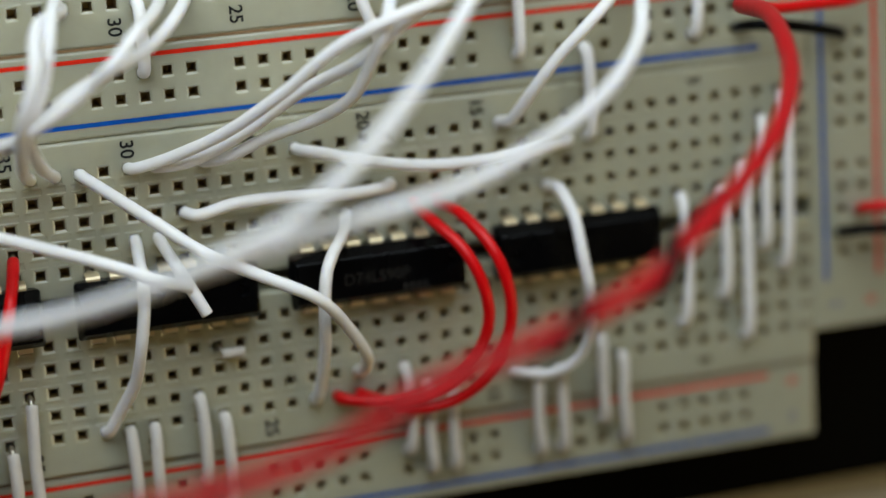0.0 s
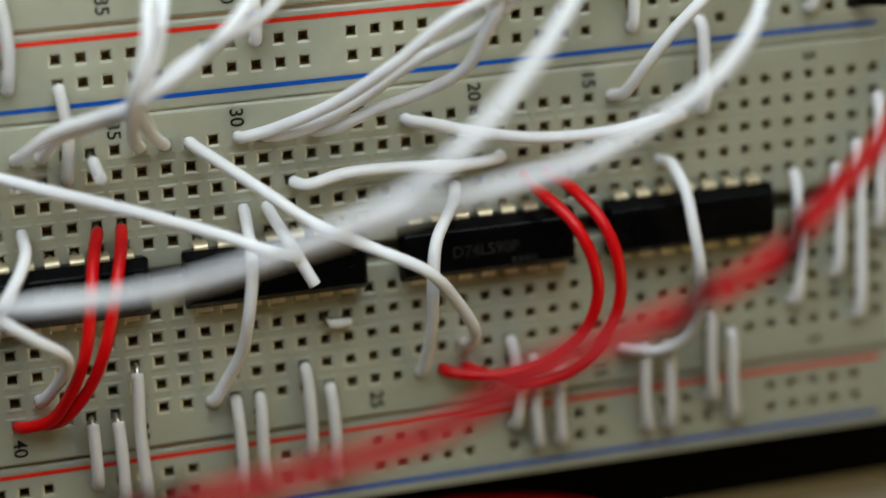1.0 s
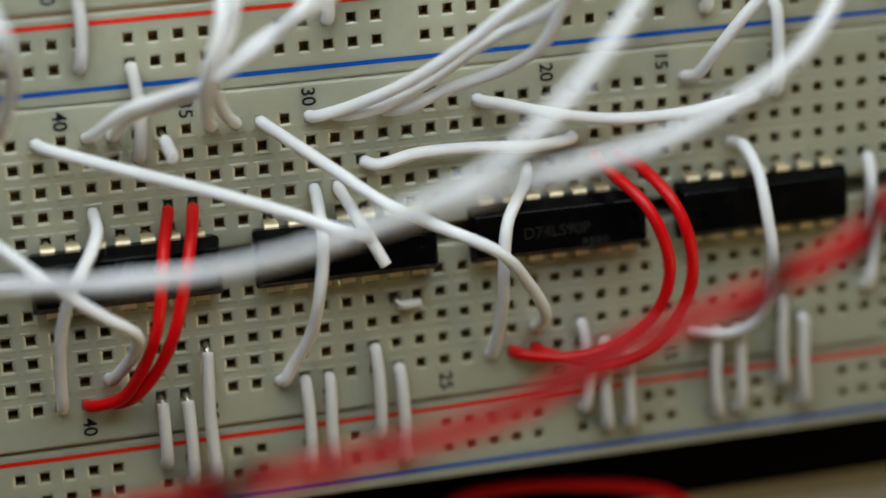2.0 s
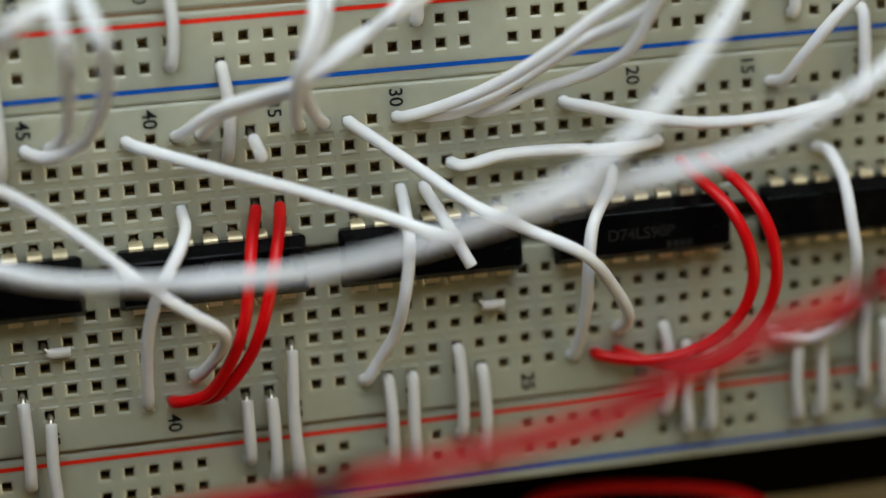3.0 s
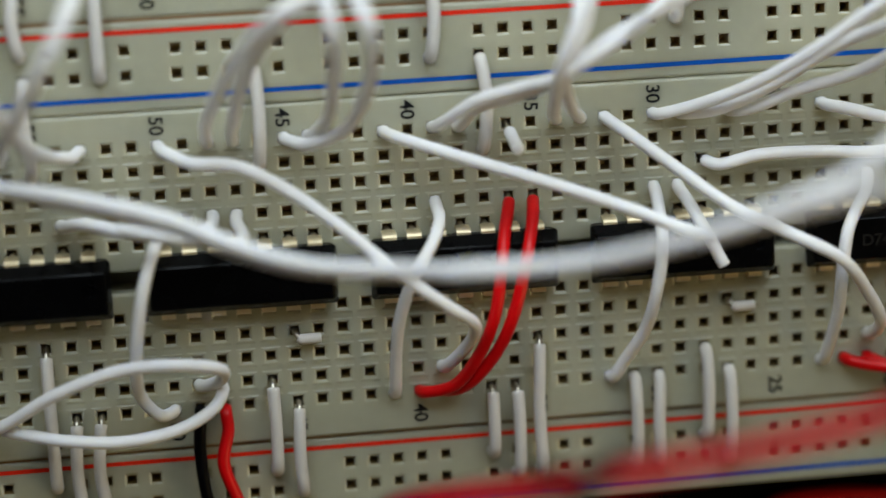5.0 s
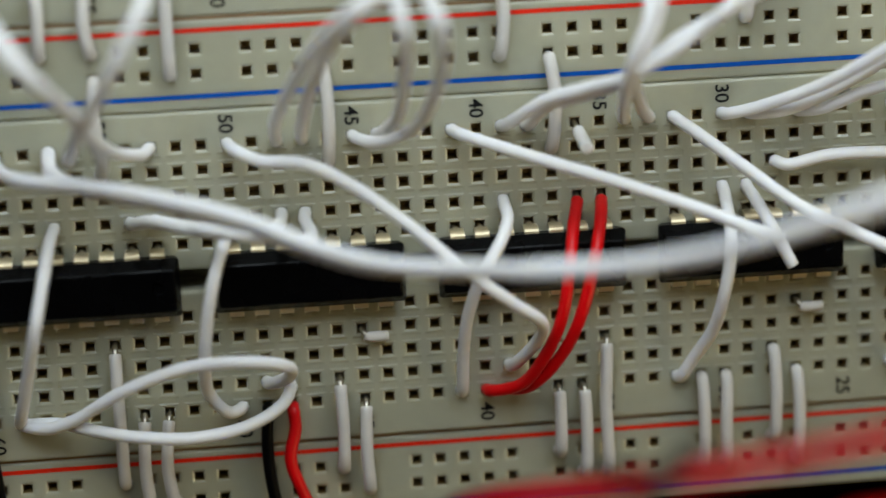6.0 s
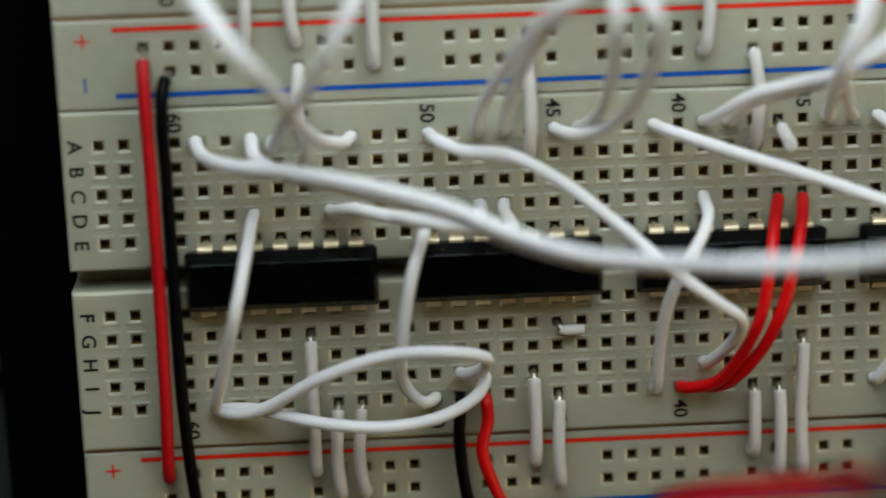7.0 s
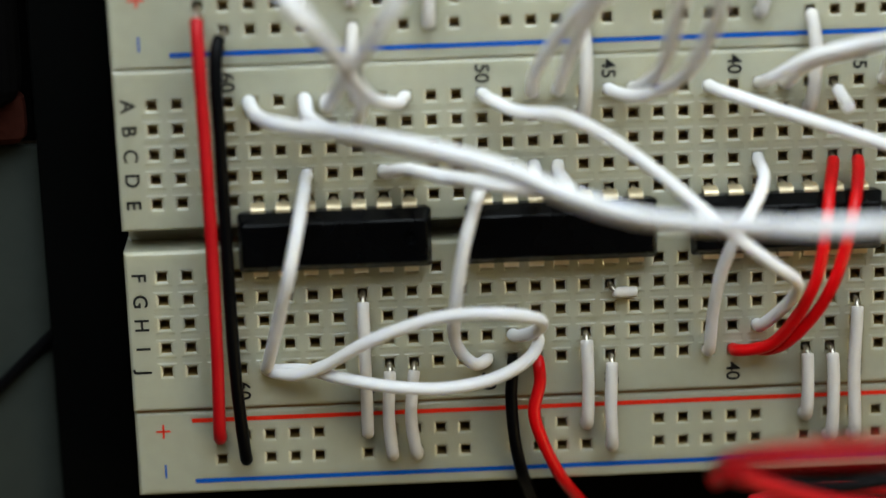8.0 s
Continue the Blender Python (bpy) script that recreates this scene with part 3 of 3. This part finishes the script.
wire("white", "short white jumper from the rear breadboard to the rail", [(7.6, 31.2, -0.6), (7.6, 30.8, 1.0), (7.6, 26.9, 1.8), (7.6, 24.1, 1.0), (7.6, 23.8, -0.6)], bare=(0.0, 0.5))
wire("white", "short white jumper from the rear breadboard to the rail", [(48.3, 31.2, -0.6), (48.2, 30.8, 1.0), (48.1, 26.2, 1.8), (48.2, 21.6, 1.0), (48.3, 21.3, -0.6)])
wire("white", "short white jumper from the rear breadboard to the rail", [(68.6, 31.2, -0.6), (68.6, 30.8, 1.0), (68.8, 25.2, 1.8), (68.6, 21.6, 1.0), (68.6, 21.3, -0.6)], bare=(0.0, 0.5))
wire("white", "white jumper arching over a chip", [(-63.5, 6.4, -0.6), (-63.7, 6.0, 1.3), (-63.8, 5.8, 5.0), (-65.3, -0.6, 9.0), (-66.9, -7.2, 6.0), (-68.5, -13.6, 1.3), (-68.6, -14.0, -0.6)])
wire("white", "white jumper arching over a chip with curled end", [(-45.7, 6.4, -0.6), (-46.0, 6.1, 1.3), (-46.3, 5.7, 5.0), (-48.0, 1.3, 8.0), (-49.1, -5.3, 7.0), (-49.1, -11.1, 3.5), (-47.2, -13.8, 2.0), (-46.1, -13.9, 1.0), (-45.7, -14.0, -0.6)])
wire("white", "white jumper looped loosely over the breadboard", [(-68.6, -14.0, -0.6), (-68.2, -14.0, 1.0), (-65.7, -14.0, 2.5), (-62.8, -12.8, 4.0), (-57.6, -9.2, 7.0), (-50.8, -6.5, 9.0), (-44.7, -6.1, 10.0), (-40.9, -7.5, 8.0), (-41.0, -9.5, 5.0), (-42.9, -11.2, 1.3), (-43.2, -11.4, -0.6)], bare=(0.0, 0.6))
wire("white", "white jumper looped loosely over the breadboard", [(-68.6, -14.0, -0.6), (-68.2, -13.9, 1.0), (-64.6, -13.7, 2.0), (-61.1, -14.0, 4.0), (-56.6, -14.4, 6.0), (-50.9, -14.6, 7.0), (-45.2, -14.0, 6.0), (-41.7, -12.3, 5.0), (-40.8, -11.0, 4.0), (-41.1, -10.6, 2.0)])
wire("white", "white jumper bent sideways across the breadboard", [(-45.7, 14.0, -0.6), (-45.4, 13.9, 1.0), (-44.9, 13.9, 3.0), (-42.5, 13.1, 5.0), (-38.0, 12.9, 7.0), (-33.7, 10.7, 8.0), (-28.5, 6.9, 10.0), (-22.7, 1.9, 12.0), (-18.1, -1.9, 11.0), (-15.4, -4.4, 9.0), (-15.4, -7.0, 6.0), (-17.6, -11.1, 1.3), (-17.8, -11.4, -0.6)])
wire("white", "long white jumper slanting across the breadboard", [(-22.9, 14.0, -0.6), (-22.5, 13.9, 1.0), (-21.5, 13.7, 2.5), (-15.2, 11.9, 6.0), (-6.7, 9.3, 9.0), (0.8, 6.6, 11.0), (4.6, 5.1, 12.3), (8.4, 3.7, 12.8)])
wire("white", "white jumper with one end lifted over a chip", [(7.6, 6.4, -0.6), (7.6, 6.0, 1.0), (7.5, 5.9, 4.0), (8.6, 3.5, 7.0), (10.5, -0.5, 8.0)])
wire("white", "white jumper arching over a chip", [(0.0, 14.0, -0.6), (0.3, 13.8, 1.0), (1.4, 13.1, 3.0), (5.9, 9.7, 6.0), (10.9, 6.0, 9.0), (16.2, 3.3, 11.0), (21.4, 0.5, 12.0), (25.2, -4.1, 9.0), (27.6, -8.3, 6.0), (27.9, -11.1, 1.3), (27.9, -11.4, -0.6)], bare=(0.0, 0.8))
wire("white", "white jumper arching over a chip", [(5.1, 6.4, -0.6), (5.0, 6.0, 1.0), (4.7, 4.9, 4.0), (4.2, 2.0, 8.0), (3.5, -2.7, 8.0), (2.8, -7.7, 5.0), (1.3, -11.3, 2.5), (0.2, -13.7, 1.0), (0.0, -14.0, -0.6)])
wire("white", "white jumper arching over a chip", [(-17.8, 6.4, -0.6), (-17.8, 6.0, 1.0), (-17.9, 5.3, 4.0), (-19.0, 3.8, 7.0), (-21.2, 0.5, 8.0), (-22.5, -4.0, 6.0), (-22.9, -8.9, 3.5), (-22.9, -13.6, 1.0), (-22.9, -14.0, -0.6)])
wire("white", "white jumper lying along the breadboard's rows", [(10.2, 8.9, -0.6), (10.5, 8.8, 1.0), (11.5, 8.6, 2.0), (15.6, 9.4, 2.4), (21.6, 9.4, 2.6), (27.8, 8.9, 2.4), (32.7, 8.9, 1.0), (33.0, 8.9, -0.6)], bare=(1.2, 0.0))
wire("white", "white jumper arching over a chip", [(27.9, 6.4, -0.6), (27.6, 6.2, 1.0), (26.6, 5.5, 4.0), (23.5, 2.4, 8.0), (22.9, -1.7, 8.0), (23.1, -6.5, 6.0), (23.0, -11.1, 3.0), (22.9, -13.6, 1.0), (22.9, -14.0, -0.6)], bare=(0.8, 0.0))
wire("white", "white jumper lying along the breadboard's rows", [(22.9, 14.0, -0.6), (23.2, 13.9, 1.0), (24.7, 13.7, 2.0), (29.9, 12.3, 3.0), (36.4, 11.2, 4.0), (43.0, 11.2, 5.0), (48.2, 11.7, 5.0), (53.0, 11.4, 1.3), (53.3, 11.4, -0.6)])
wire("white", "white jumper arching over a chip", [(50.8, 6.4, -0.6), (51.1, 6.5, 1.0), (51.2, 6.5, 3.0), (51.6, 4.2, 6.0), (51.7, 0.2, 8.0), (52.3, -4.2, 8.0), (52.8, -8.6, 6.0), (51.9, -12.4, 4.0), (49.2, -14.2, 2.5), (46.1, -14.0, 1.0), (45.7, -14.0, -0.6)])
wire("white", "long white jumper rising from row A", [(5.1, 14.0, -0.6), (5.4, 14.1, 1.0), (9.0, 15.2, 3.0), (14.3, 17.9, 7.0), (19.4, 22.1, 12.0), (24.6, 26.8, 16.0), (30.0, 29.4, 18.0), (35.9, 30.5, 16.0), (41.8, 31.2, 9.0), (47.9, 31.2, 1.3), (48.3, 31.2, -0.6)])
wire("white", "long white jumper rising from row A", [(7.6, 14.0, -0.6), (8.0, 14.0, 1.0), (11.4, 14.5, 2.5), (17.1, 17.5, 5.0), (21.8, 21.4, 9.0), (27.3, 25.0, 14.0), (32.3, 28.9, 16.0), (36.8, 30.7, 13.0), (45.4, 31.2, 1.3), (45.7, 31.2, -0.6)])
wire("white", "long white jumper rising from row A", [(12.7, 14.0, -0.6), (13.0, 14.0, 1.0), (14.9, 14.5, 3.0), (18.8, 16.4, 5.0), (23.6, 18.3, 8.0), (26.5, 20.9, 12.0), (27.9, 24.5, 15.0), (29.1, 28.3, 17.0), (31.0, 31.7, 14.0), (35.2, 31.2, 1.3), (35.6, 31.2, -0.6)])
wire("white", "white jumper curving from row A towards the rear breadboard", [(45.7, 14.0, -0.6), (45.9, 14.3, 1.0), (46.2, 14.8, 3.0), (47.6, 18.0, 6.0), (50.2, 21.9, 8.0), (53.2, 25.0, 9.0), (56.6, 27.8, 8.0), (60.7, 31.0, 1.3), (61.0, 31.2, -0.6)])
wire("white", "white jumper crossing under the long wires", [(-55.9, 6.4, -0.6), (-55.6, 6.5, 1.0), (-53.5, 7.4, 4.0), (-49.2, 7.2, 8.0), (-43.9, 7.0, 11.0), (-38.4, 6.0, 10.0), (-38.3, 6.1, 1.3), (-38.1, 6.4, -0.6)])
wire("white", "white jumper bundled under the long wires", [(-53.3, 6.4, -0.6), (-53.2, 6.7, 1.2), (-51.5, 7.2, 5.0), (-47.5, 7.4, 9.5), (-43.5, 7.0, 10.0), (-41.2, 6.6, 6.0), (-40.6, 6.4, 1.2), (-40.6, 6.4, -0.6)])
wire("white", "short white wire end standing up from its hole", [(-10.2, 14.0, -0.6), (-10.1, 13.6, 1.0), (-10.0, 13.0, 3.5), (-9.9, 12.5, 6.0)], bare=(2.2, 0.0))
# Its red is darkened for the shade at the board's left end.
wire("dimmed red", "straight red wire between the two power rails, dimmed in colour", [(-73.7, 23.8, -0.6), (-73.6, 23.5, 1.0), (-73.6, 21.8, 2.4), (-73.4, 10.8, 3.0), (-73.3, -0.8, 3.0), (-73.4, -12.2, 2.6), (-73.7, -21.0, 1.0), (-73.7, -21.4, -0.6)], bare=(2.7, 0.0))
wire("black", "straight black wire between the two power rails", [(-71.1, 21.3, -0.6), (-71.3, 21.0, 0.6), (-71.7, 20.3, 1.7), (-72.0, 17.5, 2.6), (-71.9, 10.8, 3.0), (-71.8, -3.8, 3.0), (-71.6, -14.7, 2.6), (-71.1, -23.4, 1.0), (-71.1, -23.9, -0.6)], bare=(2.0, 1.2))
wire("red", "red jumper bending from the chip to row J", [(-10.2, 6.4, -0.6), (-10.3, 6.0, 1.0), (-11.2, 4.0, 4.0), (-12.2, 0.2, 7.0), (-13.1, -4.3, 7.5), (-14.7, -9.0, 5.5), (-17.0, -12.7, 3.0), (-20.0, -13.8, 1.0), (-20.3, -14.0, -0.6)], bare=(1.6, 0.0))
wire("red", "red jumper bending from the chip to row J", [(-7.6, 6.4, -0.6), (-7.8, 6.0, 1.0), (-8.4, 4.5, 4.0), (-9.7, 0.7, 7.0), (-11.2, -4.4, 7.5), (-13.0, -9.0, 5.5), (-15.8, -12.8, 3.0), (-17.5, -13.8, 1.0), (-17.8, -14.0, -0.6)], bare=(1.6, 0.0))
wire("red", "red jumper bent in a wide bow", [(35.6, 6.4, -0.6), (35.7, 6.0, 1.0), (36.0, 5.5, 4.0), (38.5, 2.4, 8.0), (40.1, -1.7, 9.0), (40.5, -5.6, 8.5), (39.1, -9.9, 7.0), (35.8, -13.4, 4.5), (31.1, -14.6, 3.0), (25.7, -14.0, 1.0), (25.4, -14.0, -0.6)])
wire("red", "red jumper bent in a wide bow", [(38.1, 6.4, -0.6), (38.4, 6.2, 1.0), (39.3, 5.7, 4.0), (41.4, 2.6, 8.0), (42.7, -1.4, 9.0), (43.0, -5.9, 8.5), (41.6, -10.6, 7.0), (38.3, -14.6, 4.5), (33.6, -15.6, 3.0), (28.3, -14.1, 1.0), (27.9, -14.0, -0.6)])
wire("red", "red wire leading off the breadboard's front", [(-40.6, -14.0, -0.6), (-40.6, -14.3, 1.0), (-40.5, -16.1, 1.5), (-41.2, -19.3, 2.0), (-40.4, -22.4, 2.0), (-38.6, -26.6, 1.0), (-35.9, -31.5, -3.0), (-33.8, -35.4, -6.0)], bare=(1.0, 0.0))
wire("black", "black wire leading off the breadboard's front", [(-43.2, -14.0, -0.6), (-43.2, -14.3, 1.0), (-43.5, -17.5, 1.5), (-43.3, -21.7, 2.0), (-42.6, -25.8, 1.0), (-41.3, -30.6, -3.0), (-40.2, -35.1, -6.0)], bare=(1.0, 0.0))
wire("white", "short white jumper from the rear breadboard to the rail", [(30.5, 31.2, -0.6), (30.6, 30.8, 1.0), (31.2, 28.2, 1.8), (32.9, 24.1, 1.0), (33.0, 23.8, -0.6)])
wire("white", "white jumper curling from row A up to the rear breadboard", [(-53.3, 14.0, -0.6), (-53.7, 13.9, 1.0), (-54.1, 13.9, 2.5), (-56.2, 14.9, 6.0), (-57.7, 17.2, 12.0), (-59.7, 21.8, 20.0), (-61.6, 25.3, 25.0), (-63.9, 28.5, 25.5), (-66.3, 31.8, 23.0), (-68.1, 33.6, 12.0), (-68.6, 33.7, 1.3), (-68.6, 33.7, -0.6)])
wire("white", "white jumper rising from row B to the rear breadboard", [(-58.4, 11.4, -0.6), (-58.3, 11.8, 1.3), (-57.8, 14.5, 7.0), (-58.3, 18.0, 13.0), (-60.2, 22.8, 21.0), (-62.6, 26.5, 26.5), (-65.2, 30.0, 26.5), (-67.6, 33.2, 24.0), (-70.0, 35.8, 12.0), (-71.1, 36.2, 1.3), (-71.1, 36.3, -0.6)])
wire("white", "white jumper rising from row A to the rear breadboard", [(-61.0, 14.0, -0.6), (-61.3, 14.0, 1.0), (-61.2, 14.0, 4.0), (-60.3, 16.8, 11.0), (-58.5, 20.6, 18.0), (-56.3, 24.7, 24.0), (-54.5, 28.0, 26.5), (-52.4, 32.0, 26.0), (-51.0, 35.2, 19.0), (-50.7, 36.2, 8.0), (-50.8, 36.3, -0.6)])
wire("white", "white jumper arching to the rear breadboard", [(-40.6, 14.0, -0.6), (-40.7, 14.3, 1.3), (-40.8, 16.6, 5.0), (-39.6, 20.9, 12.0), (-36.6, 27.4, 22.0), (-33.5, 30.9, 26.0), (-30.3, 32.2, 24.0), (-25.7, 31.2, 1.3), (-25.4, 31.2, -0.6)])
wire("white", "white jumper arching to the rear breadboard", [(-30.5, 14.0, -0.6), (-30.3, 14.3, 1.3), (-28.9, 17.6, 9.0), (-28.9, 23.5, 19.0), (-29.3, 28.8, 26.0), (-29.7, 31.8, 25.0), (-28.3, 31.3, 1.3), (-27.9, 31.2, -0.6)])
wire("white", "white jumper arching to the rear breadboard", [(-33.0, 14.0, -0.6), (-32.7, 14.0, 1.0), (-30.7, 14.0, 4.0), (-27.5, 15.9, 8.0), (-26.1, 19.9, 15.0), (-25.5, 24.8, 22.0), (-26.1, 29.3, 27.0), (-26.9, 31.6, 25.0), (-25.7, 31.3, 1.3), (-25.4, 31.2, -0.6)])
wire("white", "white jumper arching to the rear breadboard", [(-38.1, 14.0, -0.6), (-38.1, 14.3, 1.3), (-38.2, 16.9, 7.0), (-37.2, 22.2, 14.0), (-34.8, 28.1, 22.0), (-32.0, 31.2, 25.0), (-29.3, 32.4, 24.0), (-25.7, 31.3, 1.3), (-25.4, 31.2, -0.6)])
wire("white", "white jumper swept from row A to the rear breadboard", [(-17.8, 14.0, -0.6), (-17.6, 14.3, 1.0), (-17.1, 15.3, 4.0), (-14.0, 18.1, 8.0), (-10.0, 19.7, 11.0), (-7.1, 21.0, 14.0), (-0.7, 25.1, 16.0), (1.9, 27.8, 18.0), (4.7, 30.2, 16.0), (7.7, 31.0, 9.0), (9.8, 31.2, 1.3), (10.2, 31.2, -0.6)])
wire("white", "white jumper swept from row A to the rear breadboard", [(-15.2, 14.0, -0.6), (-15.1, 14.3, 1.3), (-13.8, 17.0, 6.0), (-10.2, 18.6, 9.0), (-7.3, 20.2, 12.0), (-2.1, 24.4, 14.0), (2.3, 26.8, 15.0), (5.8, 28.0, 13.0), (9.4, 29.5, 8.0), (12.4, 31.0, 1.3), (12.7, 31.2, -0.6)])
wire("white", "white jumper swept from row A to the rear breadboard", [(-5.1, 14.0, -0.6), (-5.2, 14.3, 1.3), (-6.5, 16.5, 8.0), (-7.1, 22.7, 17.0), (-5.6, 27.3, 18.0), (-5.0, 30.2, 16.0), (-4.2, 31.4, 13.0), (-2.9, 31.6, 9.0), (-0.9, 31.4, 4.5), (-0.3, 31.3, 1.3), (0.0, 31.2, -0.6)])
wire("white", "white jumper swept from row A to the rear breadboard", [(-2.5, 14.0, -0.6), (-2.7, 14.3, 1.3), (-4.8, 17.0, 8.0), (-6.2, 21.5, 14.0), (-4.4, 26.2, 15.0), (-3.7, 29.1, 15.0), (-2.8, 31.6, 12.0), (-0.3, 33.5, 1.3), (0.0, 33.7, -0.6)])

# long wires that run together high over the chips and part towards the rear
wire("white", "long white wire sweeping high over the chips to the rear", [(-69.0, 13.9, -0.6), (-68.9, 14.1, 1.3), (-68.1, 13.5, 4.4), (-65.5, 13.4, 8.8), (-60.0, 13.3, 12.1), (-51.6, 12.4, 16.5), (-44.5, 10.9, 19.8), (-38.5, 8.7, 22.6), (-32.3, 7.5, 26.4), (-23.0, 7.8, 31.9), (-19.3, 8.2, 35.2), (-7.9, 10.4, 41.8), (0.8, 13.7, 47.3), (11.2, 17.9, 49.5), (16.7, 21.4, 48.4), (23.3, 25.8, 44.0), (30.4, 29.9, 35.2), (35.2, 32.8, 28.6), (46.6, 31.3, 0.0)], radius=0.72)
wire("white", "long white wire sweeping high over the chips to the rear", [(-63.5, 14.0, -0.6), (-63.4, 14.2, 1.3), (-62.8, 13.2, 5.5), (-59.0, 12.2, 9.9), (-51.6, 11.2, 14.3), (-44.4, 9.7, 17.6), (-39.4, 8.1, 20.9), (-33.6, 7.0, 24.8), (-22.6, 6.9, 29.7), (-19.1, 8.2, 34.1), (-7.5, 9.6, 39.6), (3.8, 13.4, 45.1), (18.1, 16.8, 47.3), (25.9, 18.1, 47.3), (35.0, 20.4, 44.0), (43.7, 23.3, 38.5), (50.3, 26.6, 30.8), (53.4, 29.4, 24.2), (62.1, 29.8, 0.0)], radius=0.72)
HANGING = [(68.3, 26.2, 14.3), (67.1, 26.3, 24.5), (63.3, 22.7, 36.7), (56.7, 19.2, 46.9), (47.4, 15.2, 55.1), (37.4, 11.0, 61.2), (27.7, 8.8, 64.3), (17.1, 6.2, 65.3), (8.1, 1.8, 64.3), (-15.3, -2.6, 61.2), (-14.6, -5.8, 53.0), (-23.1, -8.3, 46.9), (-27.2, -10.5, 42.8), (-28.7, -12.2, 40.8)]
TURNS = [58.3, 69.9, 116.0]
# Its red is darkened so the near rear light does not turn it pale.
wire("dimmed red", "red lead, dimmed in colour, hanging high in front of the breadboard", HANGING, bare=(0.0, 2.0), radius=0.9)
wire("black", "black lead twined round the hanging red lead", twined(HANGING, TURNS), radius=0.75)
# loose leads lying in front of the breadboard
wire("dimmed red", "loose red lead, dimmed in colour, lying before the breadboard", [(-27.0, -16.7, 30.0), (-25.7, -15.9, 31.0), (-21.9, -17.5, 30.0), (-16.8, -19.9, 28.0), (-9.8, -22.2, 25.0), (-1.3, -25.8, 20.0)], radius=0.8)
wire("black", "loose black lead lying before the breadboard", [(-24.4, -18.3, 26.0), (-19.0, -19.2, 26.0), (-13.5, -19.8, 25.0), (-7.9, -19.6, 24.0), (-0.3, -21.7, 20.0)], radius=0.8)
wire("dimmed red", "loose red lead, dimmed in colour, lying before the breadboard", [(-20.0, -27.1, 10.0), (-14.1, -25.2, 12.0), (-7.2, -25.2, 12.0), (1.4, -26.7, 10.0)], radius=0.8)
wire("red", "loose red lead lying on the black plate", [(16.4, -35.1, -7.5), (20.1, -32.8, -7.5), (26.4, -32.4, -7.5), (33.7, -33.1, -7.5), (40.4, -34.4, -7.5), (45.4, -36.2, -7.5), (49.1, -39.7, -7.5)], radius=0.8)
wire("black", "black cable lying on the mat", [(-105.5, -25.3, -10.3), (-100.3, -20.7, -10.3), (-95.7, -16.4, -10.3), (-92.5, -13.4, -10.4), (-88.0, -9.5, -10.4)])
wire("red", "red lead reaching over to the end rail", [(71.1, 25.1, 9.0), (75.0, 24.4, 8.0), (80.6, 24.0, 6.0), (85.7, 23.7, 4.0), (88.5, 23.9, 2.5)])
wire("black", "black jumper from the middle rail to the end rail", [(74.4, 21.4, -0.6), (74.2, 21.7, 1.0), (75.2, 22.0, 3.0), (78.5, 21.7, 4.5), (82.7, 20.7, 3.0), (86.0, 19.7, 1.0), (87.0, 19.2, -0.6)])
wire("red", "red lead plugged into the end rail", [(88.8, -1.4, -0.6), (88.3, -0.9, 1.0), (88.7, -0.3, 3.0), (92.1, -0.3, 4.0), (97.9, -0.4, 4.0)])
wire("black", "black lead plugged into the end rail", [(86.3, -3.7, -0.6), (85.8, -3.3, 1.0), (86.9, -2.8, 3.0), (92.1, -3.0, 4.0), (97.8, -3.3, 4.0)])
wire("off-white", "short off-white stub of wire with one end plugged in", [(-33.02, -6.35, -0.60), (-32.92, -6.50, 0.70), (-32.47, -6.95, 1.10), (-31.52, -7.05, 1.00), (-30.42, -7.05, 0.90)], bare=(1.9, 0.0), radius=0.55)
wire("off-white", "short off-white stub of wire with one end plugged in", [(12.70, -6.35, -0.60), (12.80, -6.50, 0.70), (13.25, -6.95, 1.10), (14.20, -7.05, 1.00), (15.30, -7.05, 0.90)], bare=(1.9, 0.0), radius=0.55)
